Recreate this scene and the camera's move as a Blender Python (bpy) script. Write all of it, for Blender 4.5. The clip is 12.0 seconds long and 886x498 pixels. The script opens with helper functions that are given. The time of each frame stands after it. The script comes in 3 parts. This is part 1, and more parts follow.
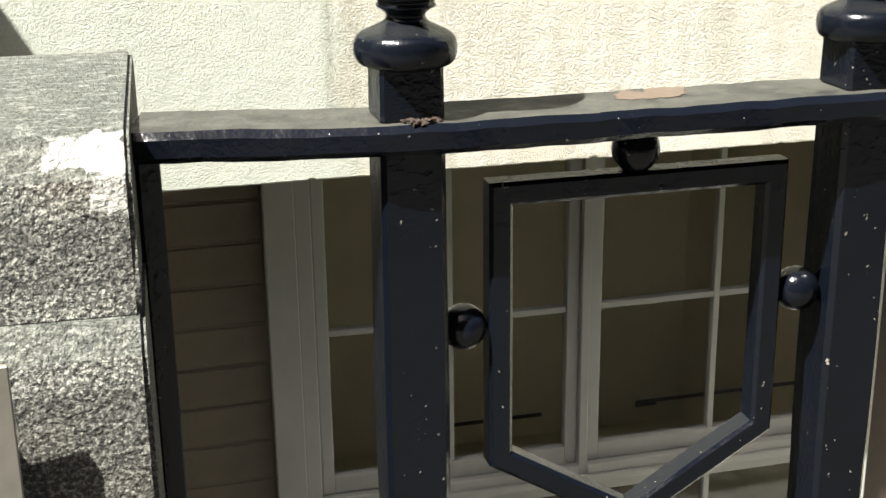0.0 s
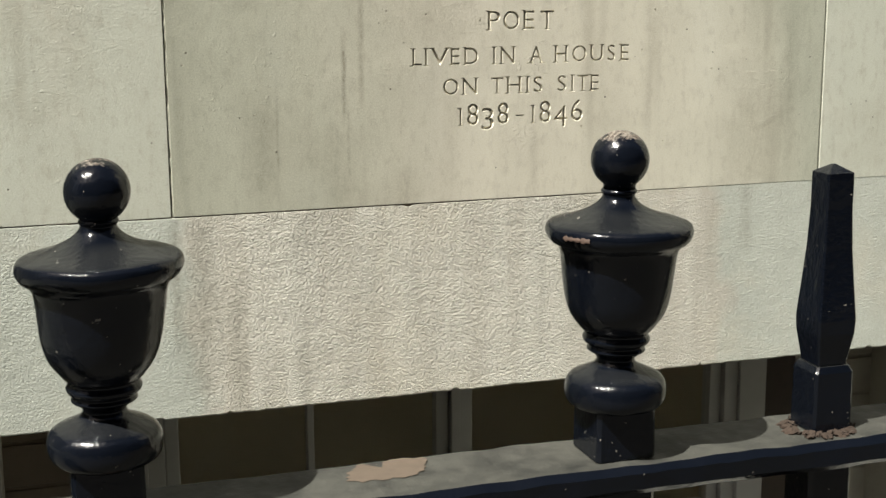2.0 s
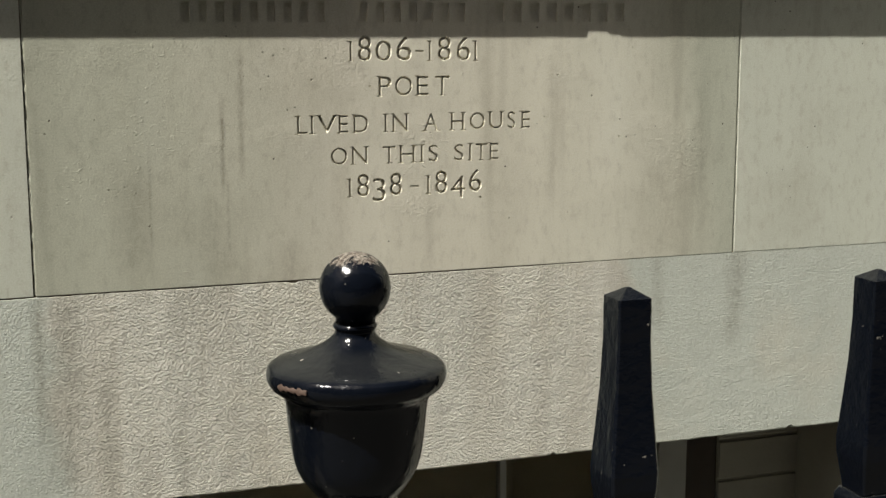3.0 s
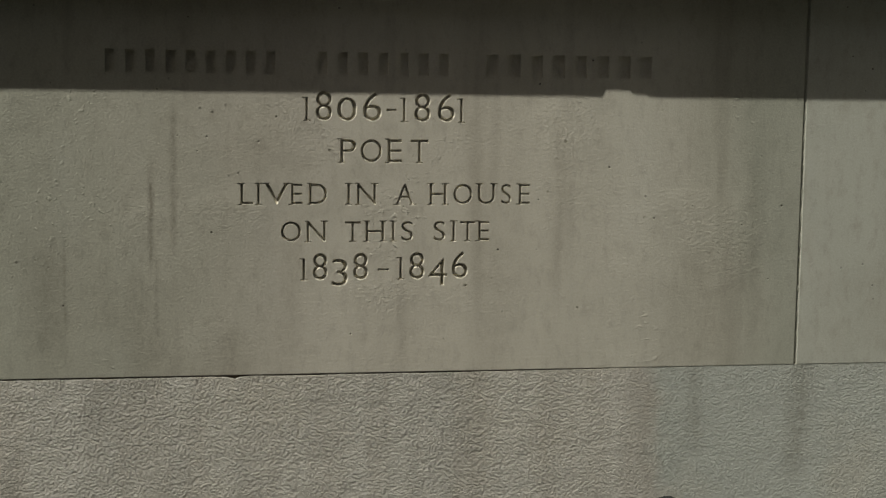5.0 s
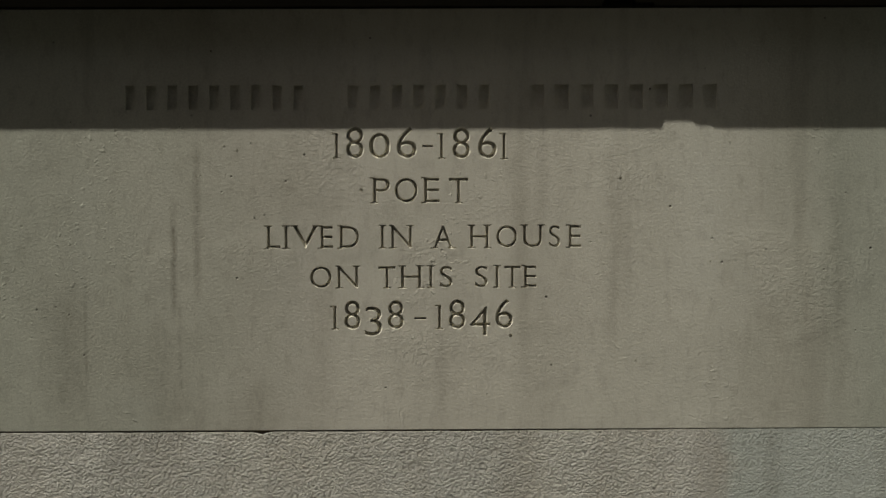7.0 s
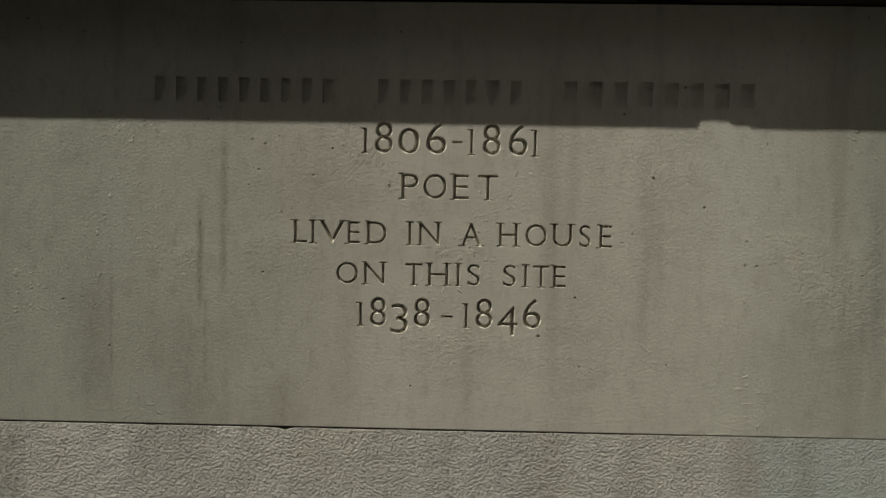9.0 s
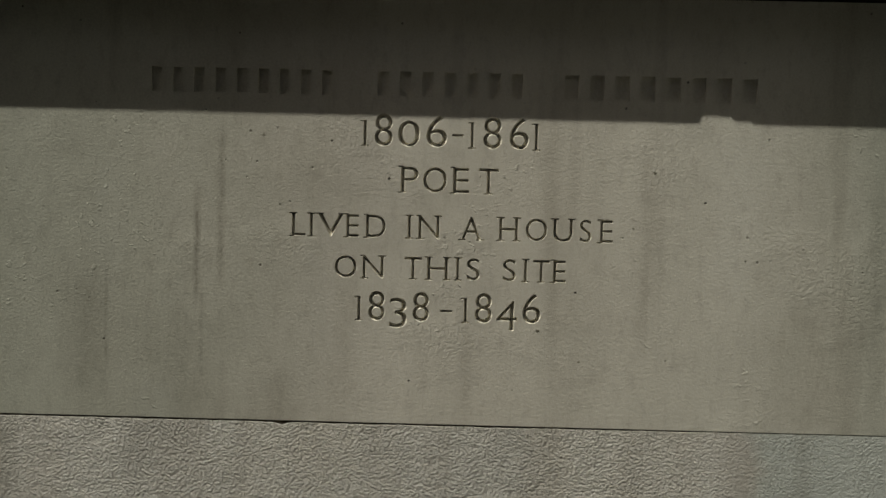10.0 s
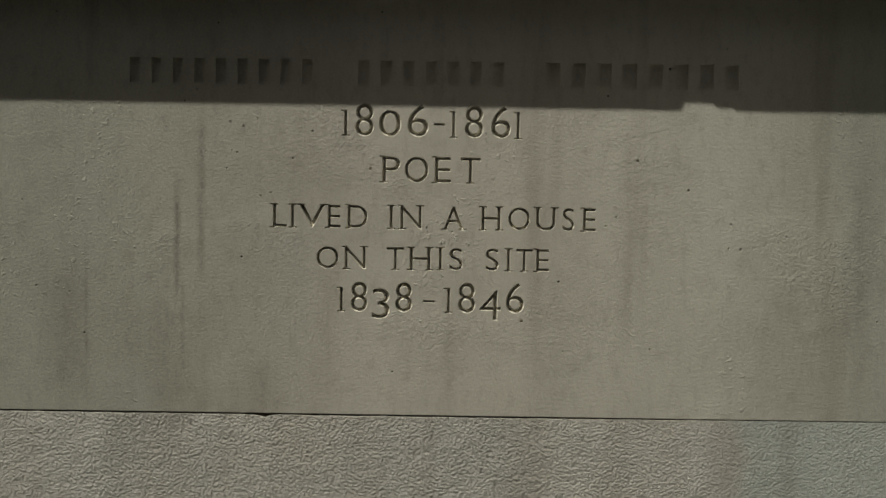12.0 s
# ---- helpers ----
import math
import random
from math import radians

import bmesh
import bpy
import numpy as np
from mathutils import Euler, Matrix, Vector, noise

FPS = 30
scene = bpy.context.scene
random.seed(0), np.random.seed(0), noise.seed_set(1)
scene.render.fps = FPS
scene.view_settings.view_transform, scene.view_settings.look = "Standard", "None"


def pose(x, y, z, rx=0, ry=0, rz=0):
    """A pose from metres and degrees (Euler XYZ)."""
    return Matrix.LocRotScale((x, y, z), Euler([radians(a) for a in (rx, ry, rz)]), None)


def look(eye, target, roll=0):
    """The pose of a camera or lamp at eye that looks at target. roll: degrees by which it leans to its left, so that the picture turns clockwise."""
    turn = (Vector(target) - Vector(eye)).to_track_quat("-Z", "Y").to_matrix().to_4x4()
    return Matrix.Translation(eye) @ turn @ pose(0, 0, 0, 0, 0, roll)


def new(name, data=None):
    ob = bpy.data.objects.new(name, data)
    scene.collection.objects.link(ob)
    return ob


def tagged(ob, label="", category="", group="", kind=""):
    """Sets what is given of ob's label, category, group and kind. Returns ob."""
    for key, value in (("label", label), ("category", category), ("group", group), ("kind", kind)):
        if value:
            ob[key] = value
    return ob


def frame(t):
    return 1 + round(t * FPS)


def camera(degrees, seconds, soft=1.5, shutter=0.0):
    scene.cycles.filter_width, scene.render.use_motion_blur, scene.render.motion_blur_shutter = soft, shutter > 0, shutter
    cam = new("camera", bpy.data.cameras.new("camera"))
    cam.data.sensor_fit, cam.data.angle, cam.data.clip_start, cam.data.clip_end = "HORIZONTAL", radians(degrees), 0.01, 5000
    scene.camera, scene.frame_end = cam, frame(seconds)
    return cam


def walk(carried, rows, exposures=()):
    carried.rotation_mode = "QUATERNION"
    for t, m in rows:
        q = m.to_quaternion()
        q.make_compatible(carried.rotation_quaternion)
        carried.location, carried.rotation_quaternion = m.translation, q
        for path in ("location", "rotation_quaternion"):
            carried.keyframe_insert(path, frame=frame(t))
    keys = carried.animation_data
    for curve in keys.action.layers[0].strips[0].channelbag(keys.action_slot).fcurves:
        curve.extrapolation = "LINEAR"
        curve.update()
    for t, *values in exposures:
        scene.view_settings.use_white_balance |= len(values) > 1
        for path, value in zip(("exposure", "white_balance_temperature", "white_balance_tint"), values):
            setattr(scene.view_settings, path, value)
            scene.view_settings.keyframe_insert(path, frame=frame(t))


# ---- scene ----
cam = camera(36.6, 12.0)

PATH = [
    (0, (-1.178, -3.369, 1.447), (-0.712, -1.53, 0.812), -0.7),
    (0.5, (-1.105, -3.346, 1.493), (-0.541, -1.51, 0.936), -0.0),
    (0.8, (-1.074, -3.326, 1.529), (-0.502, -1.48, 1.013), -0.3),
    (0.9, (-1.069, -3.325, 1.536), (-0.485, -1.475, 1.053), -0.6),
    (1, (-1.061, -3.321, 1.55), (-0.463, -1.469, 1.091), -1.4),
    (1.5, (-1.039, -3.304, 1.588), (-0.433, -1.441, 1.185), -1.4),
    (2, (-0.981, -3.294, 1.605), (-0.382, -1.428, 1.205), -0.3),
    (2.5, (-0.871, -3.285, 1.614), (-0.216, -1.433, 1.235), -0.1),
    (3, (-0.736, -3.146, 1.628), (-0.083, -1.283, 1.304), -0.1),
    (3.2, (-0.669, -3.082, 1.635), (0.013, -1.23, 1.31), 0.1),
    (4.8, (-0.059, -2.83, 1.594), (0.238, -0.866, 1.356), 0.1),
    (5, (0.001, -2.766, 1.594), (0.297, -0.8, 1.375), 0.6),
    (5.5, (0.07, -2.635, 1.601), (0.335, -0.659, 1.435), -1.1),
    (6, (0.138, -2.582, 1.587), (0.333, -0.599, 1.418), -1.1),
    (6.5, (0.217, -2.557, 1.6), (0.333, -0.565, 1.464), 0.3),
    (7, (0.315, -2.574, 1.566), (0.331, -0.579, 1.42), -0.2),
    (7.5, (0.363, -2.583, 1.55), (0.308, -0.588, 1.41), 0.4),
    (7.7, (0.403, -2.57, 1.553), (0.309, -0.578, 1.411), 0.8),
    (9.5, (0.35, -2.529, 1.568), (0.295, -0.536, 1.41), 1.1),
    (10, (0.325, -2.517, 1.571), (0.292, -0.524, 1.405), 1.3),
    (10.5, (0.326, -2.513, 1.564), (0.303, -0.521, 1.394), 0.9),
    (11, (0.333, -2.503, 1.586), (0.318, -0.514, 1.381), 1.3),
    (11.5, (0.329, -2.503, 1.573), (0.315, -0.513, 1.378), 1.3),
    (12, (0.328, -2.503, 1.569), (0.319, -0.511, 1.389), 0.8),
]
EXPOSURES = ((0, 2.03), (0.5, 2.18), (1.0, 2.10), (1.5, 1.38), (2.0, 1.03), (2.5, 0.78), (3.2, 0.56), (4.8, -0.19), (6.0, -0.34), (12.0, -0.34))
walk(cam, [(t, look(eye, target, roll)) for t, eye, target, roll in PATH], EXPOSURES)


# ---- world, sun, exposure ----
SUN = Vector((-0.47, -0.205, 0.865)).normalized()
world = bpy.data.worlds.new("sky")
scene.world = world
world.use_nodes = True
wn = world.node_tree
sky = wn.nodes.new("ShaderNodeTexSky")
sky.sky_type = "NISHITA"
sky.sun_disc = False
sky.dust_density = 5.0
sky.ozone_density = 0.6
sky.sun_elevation = math.asin(SUN.z)
sky.sun_rotation = math.atan2(SUN.x, SUN.y)
wn.links.new(sky.outputs[0], wn.nodes["Background"].inputs[0])
wn.nodes["Background"].inputs[1].default_value = 0.027
sun_data = bpy.data.lights.new("sun", "SUN")
sun_data.energy = 5.0
sun_data.angle = radians(0.53)
sun_data.color = (1.0, 0.975, 0.89)
sun = new("sun", sun_data)
sun.matrix_world = look(SUN * 30, (0, 0, 0))


# ---- material helpers ----
class Mat:
    """A node material with short calls for noise, ramps and mixes."""

    def __init__(self, name, rough=0.6, metal=0.0, coords="Object"):
        self.m = bpy.data.materials.new(name)
        self.m.use_nodes = True
        self.t = self.m.node_tree
        self.b = self.t.nodes["Principled BSDF"]
        self.b.inputs["Roughness"].default_value = rough
        self.b.inputs["Metallic"].default_value = metal
        self.co = self.t.nodes.new("ShaderNodeTexCoord").outputs[coords]

    def put(self, value, socket):
        if isinstance(value, (int, float)):
            socket.default_value = (value, value, value, 1) if socket.type == "RGBA" else value
        elif isinstance(value, tuple):
            socket.default_value = (*value, 1)[:4] if socket.type == "RGBA" else value
        else:
            self.t.links.new(value, socket)

    def space(self, scale, shift=(0, 0, 0)):
        n = self.t.nodes.new("ShaderNodeMapping")
        self.t.links.new(self.co, n.inputs[0])
        n.inputs["Location"].default_value = shift
        n.inputs["Scale"].default_value = scale
        return n.outputs[0]

    def noise(self, scale, detail=4, rough=0.55, stretch=(1, 1, 1), shift=(0, 0, 0), warp=0.0):
        n = self.t.nodes.new("ShaderNodeTexNoise")
        self.t.links.new(self.space(stretch, shift), n.inputs["Vector"])
        n.inputs["Scale"].default_value = scale
        n.inputs["Detail"].default_value = detail
        n.inputs["Roughness"].default_value = rough
        n.inputs["Distortion"].default_value = warp
        return n.outputs["Fac"]

    def cells(self, scale, feature="F1", stretch=(1, 1, 1), out="Distance"):
        n = self.t.nodes.new("ShaderNodeTexVoronoi")
        n.feature = feature
        self.t.links.new(self.space(stretch), n.inputs["Vector"])
        n.inputs["Scale"].default_value = scale
        return n.outputs[out]

    def ramp(self, fac, stops):
        n = self.t.nodes.new("ShaderNodeValToRGB")
        self.t.links.new(fac, n.inputs[0])
        while len(n.color_ramp.elements) < len(stops):
            n.color_ramp.elements.new(0.5)
        for e, (p, c) in zip(n.color_ramp.elements, stops):
            e.position = p
            e.color = (c, c, c, 1) if isinstance(c, (int, float)) else (*c, 1)
        return n.outputs[0]

    def mix(self, fac, a, b, how="MIX"):
        n = self.t.nodes.new("ShaderNodeMix")
        n.data_type, n.blend_type = "RGBA", how
        self.put(fac, n.inputs[0])
        self.put(a, n.inputs[6])
        self.put(b, n.inputs[7])
        return n.outputs[2]

    def math(self, how, a, b=0.5):
        n = self.t.nodes.new("ShaderNodeMath")
        n.operation = how
        self.put(a, n.inputs[0])
        self.put(b, n.inputs[1])
        return n.outputs[0]

    def axis(self, which, of="co"):
        n = self.t.nodes.new("ShaderNodeSeparateXYZ")
        if of == "co":
            self.t.links.new(self.co, n.inputs[0])
        else:
            self.t.links.new(self.t.nodes.new("ShaderNodeNewGeometry").outputs["Normal"], n.inputs[0])
        return n.outputs[which]

    def random(self):
        return self.t.nodes.new("ShaderNodeObjectInfo").outputs["Random"]

    def bump(self, height, distance, strength=1.0, after=None):
        n = self.t.nodes.new("ShaderNodeBump")
        n.inputs["Strength"].default_value = strength
        n.inputs["Distance"].default_value = distance
        self.t.links.new(height, n.inputs["Height"])
        if after:
            self.t.links.new(after, n.inputs["Normal"])
        return n.outputs[0]

    def done(self, color=None, rough=None, normal=None):
        if color is not None:
            self.put(color, self.b.inputs["Base Color"])
        if rough is not None:
            self.put(rough, self.b.inputs["Roughness"])
        if normal is not None:
            self.put(normal, self.b.inputs["Normal"])
        return self.m


def stain(k, x0, half, z0, z1, soft, sharp=9.0):
    """A mask for one run of dirt: upright, ragged, between two heights."""
    wob = k.math("MULTIPLY", k.math("SUBTRACT", k.noise(sharp, 4, 0.6, (1, 1, 0.35)), 0.5), half * 2.2)
    away = k.math("ABSOLUTE", k.math("SUBTRACT", k.math("ADD", k.axis(0), wob), x0))
    across = k.ramp(k.math("DIVIDE", away, half * 2), [(0.0, 1.0), (0.5, 0.0)])
    mid, span = (z0 + z1) / 2, (z1 - z0) / 2
    high = k.math("ABSOLUTE", k.math("SUBTRACT", k.math("ADD", k.axis(2), k.math("MULTIPLY", k.math("SUBTRACT", k.noise(14, 4), 0.5), 0.10)), mid))
    along = k.ramp(k.math("DIVIDE", high, span + soft), [(span / (span + soft) * 0.8, 1.0), (1.0, 0.0)])
    broken = k.ramp(k.noise(85, 5, 0.7, (1, 1, 0.6)), [(0.34, 0.25), (0.62, 1.0)])
    return k.math("MULTIPLY", k.math("MULTIPLY", across, along), broken)


def stone_material(name, tint, streak=1.0, marked=False):
    """Smooth Portland-type stone: vertical rain streaks, soft blotches, pits and fine grain."""
    k = Mat(name, 0.85)
    c = k.ramp(k.noise(0.9, 5, 0.6, (1, 1, 0.6)), [(0.3, tuple(v * 0.93 for v in tint)), (0.7, tint)])
    wide = k.ramp(k.noise(3.2, 4, 0.6, (1, 1, 0.10), warp=0.3), [(0.42, 0.0), (0.72, 1.0)])
    c = k.mix(k.math("MULTIPLY", wide, 0.34 * streak), c, (0.38, 0.352, 0.268))
    thin = k.ramp(k.noise(11, 3, 0.5, (1, 1, 0.07), (3, 0, 1)), [(0.58, 0.0), (0.70, 1.0)])
    c = k.mix(k.math("MULTIPLY", thin, 0.42 * streak), c, (0.31, 0.275, 0.21))
    blot = k.ramp(k.noise(2.4, 6, 0.65, shift=(7, 0, 2)), [(0.52, 0.0), (0.68, 1.0)])
    c = k.mix(k.math("MULTIPLY", blot, 0.26), c, (0.36, 0.333, 0.258))
    pale = k.ramp(k.noise(1.7, 5, 0.6, (1, 1, 0.5), (1, 0, 9)), [(0.55, 0.0), (0.75, 1.0)])
    c = k.mix(k.math("MULTIPLY", pale, 0.5), c, (0.78, 0.73, 0.62))
    if marked:
        for x0, half, z0, z1, much in ((-0.135, 0.010, 1.30, 1.58, 0.75), (-0.182, 0.009, 1.27, 1.45, 0.95), (-0.172, 0.006, 1.10, 1.28, 0.45), (-0.355, 0.005, 1.13, 1.30, 0.5), (-0.40, 0.06, 1.07, 1.30, 0.45), (-0.20, 0.10, 1.05, 1.22, 0.42),
                                       (0.10, 0.03, 1.06, 1.30, 0.30), (0.98, 0.07, 1.04, 1.26, 0.50), (1.10, 0.03, 1.05, 1.50, 0.40), (0.66, 0.02, 1.20, 1.55, 0.30), (0.33, 0.02, 1.05, 1.20, 0.35), (-0.02, 0.05, 1.03, 1.10, 0.5)):
            c = k.mix(k.math("MULTIPLY", stain(k, x0, half, z0, z1, 0.04), much), c, (0.30, 0.265, 0.20))
        for x0, half, z0, z1, much in ((-0.36, 0.05, 1.30, 1.50, 0.5), (-0.28, 0.08, 1.03, 1.09, 0.6), (0.82, 0.06, 1.30, 1.56, 0.5), (0.05, 0.06, 1.13, 1.45, 0.3)):
            c = k.mix(k.math("MULTIPLY", stain(k, x0, half, z0, z1, 0.05), much), c, (0.78, 0.76, 0.66))
    c = k.mix(k.ramp(k.noise(46, 5, 0.7, (1, 1, 0.5), (2, 2, 2)), [(0.50, 0.0), (0.72, 0.38)]), c, (0.34, 0.30, 0.23))
    # tone along the wall: palest right of mid-slab, darker towards both ends
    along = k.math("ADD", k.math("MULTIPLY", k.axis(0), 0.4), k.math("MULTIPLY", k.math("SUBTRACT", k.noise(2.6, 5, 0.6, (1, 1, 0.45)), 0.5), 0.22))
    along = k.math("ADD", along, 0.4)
    span_tint = k.ramp(along, [(0.10, (0.62, 0.66, 0.63)), (0.30, (0.65, 0.67, 0.64)), (0.42, (0.83, 0.82, 0.80)), (0.56, (0.98, 0.97, 0.95)), (0.66, (1.0, 1.0, 0.98)), (0.76, (0.90, 0.91, 0.89)), (0.86, (0.64, 0.68, 0.655))])
    c = k.mix(1.0, k.mix(0.12, c, (1.0, 0.96, 0.84)), span_tint, "MULTIPLY") if marked else c
    c = k.mix(0.22, c, k.ramp(k.noise(240, 3, 0.7), [(0.3, 0.25), (0.7, 0.9)]), "OVERLAY")
    pits = k.ramp(k.cells(26), [(0.035, 0.0), (0.075, 1.0)])
    rare = k.ramp(k.noise(5, 2, shift=(4, 4, 4)), [(0.50, 1.0), (0.56, 0.0)])
    pits = k.math("MAXIMUM", pits, rare)
    c = k.mix(pits, (0.10, 0.085, 0.06), c)
    n = k.bump(pits, 0.003, 0.8)
    n = k.bump(k.noise(170, 5, 0.7), 0.0011, 0.8, n)
    n = k.bump(k.noise(5, 3, 0.5), 0.0022, 0.5, n)
    # small blisters and flakes, gathered in patches
    spots = k.ramp(k.noise(4.2, 4, 0.6, (1, 1, 0.6), (5, 5, 1)), [(0.56, 0.0), (0.68, 1.0)])
    flakes = k.math("MULTIPLY", k.ramp(k.noise(75, 3, 0.55, shift=(9, 3, 3)), [(0.60, 0.0), (0.66, 1.0)]), spots)
    n = k.bump(flakes, 0.0011, 0.8, n)
    rough = k.ramp(k.noise(3.1, 3, 0.5, shift=(5, 5, 1)), [(0.56, 0.0), (0.70, 1.0)])
    n = k.bump(k.math("MULTIPLY", k.noise(120, 6, 0.7, warp=0.2), rough), 0.0028, 0.8, n)
    return k.done(c, None, n)


def plaster_material():
    """Stippled plinth plaster, painted stone-cream, with run-off stains under its joint."""
    k = Mat("stippled_plaster", 0.85)
    c = k.ramp(k.noise(1.3, 5, 0.6), [(0.3, (0.66, 0.636, 0.553)), (0.7, (0.79, 0.766, 0.672))])
    runs = k.ramp(k.noise(5, 4, 0.6, (1, 1, 0.16), (2, 0, 5), 0.4), [(0.50, 0.0), (0.72, 1.0)])
    c = k.mix(k.math("MULTIPLY", runs, 0.42), c, (0.27, 0.25, 0.20))
    bands = k.ramp(k.noise(13, 3, 0.5, (1, 1, 0.06), (1, 0, 3)), [(0.44, 0.0), (0.62, 1.0)])
    c = k.mix(k.math("MULTIPLY", bands, 0.30), c, (0.45, 0.40, 0.32))
    side = k.ramp(k.math("ADD", k.math("ABSOLUTE", k.math("SUBTRACT", k.axis(0), 0.15)), k.math("MULTIPLY", k.noise(2.2, 4), 0.5)), [(0.95, 0.0), (1.35, 0.75)])
    c = k.mix(side, c, (0.58, 0.63, 0.56))
    c = k.mix(k.ramp(k.noise(3.5, 5, 0.6, shift=(8, 1, 1)), [(0.5, 0.0), (0.75, 0.5)]), c, (0.70, 0.645, 0.52))
    for x0, half, z0, z1, much in ((-0.56, 0.06, 0.55, 1.02, 0.72), (-0.62, 0.02, 0.70, 1.02, 0.75), (-0.47, 0.03, 0.50, 0.80, 0.5), (1.22, 0.04, 0.80, 1.02, 0.6), (0.98, 0.03, 0.86, 1.02, 0.45), (0.36, 0.02, 0.6, 1.02, 0.25), (-0.30, 0.02, 0.50, 0.75, 0.3)):
        c = k.mix(k.math("MULTIPLY", stain(k, x0, half, z0, z1, 0.05, 16.0), much), c, (0.26, 0.25, 0.20))
    c = k.mix(0.2, c, k.ramp(k.noise(120, 3), [(0.3, 0.25), (0.7, 0.85)]), "OVERLAY")
    fade = k.ramp(k.math("ADD", k.math("ABSOLUTE", k.math("SUBTRACT", k.axis(0), 0.15)), k.math("MULTIPLY", k.noise(2.5, 4), 0.5)), [(0.72, 1.0), (1.0, 0.22)])
    fade = k.mix(k.ramp(k.noise(1.4, 3, shift=(6, 0, 0)), [(0.45, 0.0), (0.7, 0.5)]), fade, 0.45)
    grit = k.noise(310, 4, 0.70, (0.85, 1, 1), (3, 3, 3))
    beads = k.math("SUBTRACT", 1.0, k.cells(215, "F1", (0.85, 1, 1)))
    lumps = k.math("ADD", k.math("MULTIPLY", grit, 1.3), k.math("ADD", k.math("MULTIPLY", beads, 0.8), k.math("MULTIPLY", k.noise(125, 4, 0.6, shift=(2, 7, 2)), 0.35)))
    c = k.mix(k.ramp(grit, [(0.36, 0.55), (0.50, 0.0)]), c, (0.36, 0.335, 0.27))
    clumps = k.ramp(k.noise(16, 4, 0.65, shift=(3, 1, 8)), [(0.36, 0.55), (0.60, 1.0)])
    n = k.bump(k.math("MULTIPLY", k.math("MULTIPLY", lumps, fade), clumps), 0.0040, 1.0)
    n = k.bump(k.noise(210, 2), 0.0007, 0.7, n)
    return k.done(c, None, n)


def paint_material(name, dust=1.0, flake=0.0):
    """Old layered gloss black on iron: wavy film, chips, and dust that lies on what faces up."""
    k = Mat(name, 0.2)
    c = k.mix(k.noise(9, 3), (0.0020, 0.0028, 0.0050), (0.0042, 0.0057, 0.0094))
    chips = k.ramp(k.noise(150, 2, 0.5), [(0.735, 0.0), (0.755, 1.0)])
    c = k.mix(chips, c, (0.20, 0.185, 0.16))
    up = k.ramp(k.axis(2, "normal"), [(0.80, 0.0), (0.98, 1.0)])
    dirt = k.math("MULTIPLY", up, k.ramp(k.noise(28, 5, 0.65), [(0.25, 0.35), (0.6, 1.0)]))
    dirt = k.math("MULTIPLY", dirt, dust)
    c = k.mix(dirt, c, k.mix(k.noise(70, 3), (0.034, 0.034, 0.029), (0.068, 0.067, 0.057)))
    if flake:
        top = k.ramp(k.math("ADD", k.axis(2, "normal"), k.math("MULTIPLY", k.noise(70, 5, 0.7), 0.9)), [(0.5, 0.0), (1.0, 1.0)])
        worn = k.ramp(k.math("MULTIPLY", k.math("MULTIPLY", k.axis(2, "normal"), k.noise(150, 6, 0.75)), 1.0), [(0.50 - 0.08 * flake, 0.0), (0.53 - 0.08 * flake, 1.0)])
        worn = k.math("MULTIPLY", worn, top)
        c = k.mix(worn, c, k.mix(k.ramp(k.noise(330, 4, 0.75), [(0.42, 0.0), (0.58, 1.0)]), (0.045, 0.030, 0.022), (0.24, 0.215, 0.18)))
        dirt = k.math("MAXIMUM", dirt, worn)
    r = k.mix(dirt, k.ramp(k.noise(14, 4), [(0.3, 0.08), (0.7, 0.20)]), 0.75)
    k.b.inputs["Specular IOR Level"].default_value = 0.34
    n = k.bump(k.noise(38, 4, 0.55), 0.0022, 0.60)
    n = k.bump(k.noise(150, 4, 0.6), 0.0011, 0.5, n)
    return k.done(c, r, n)


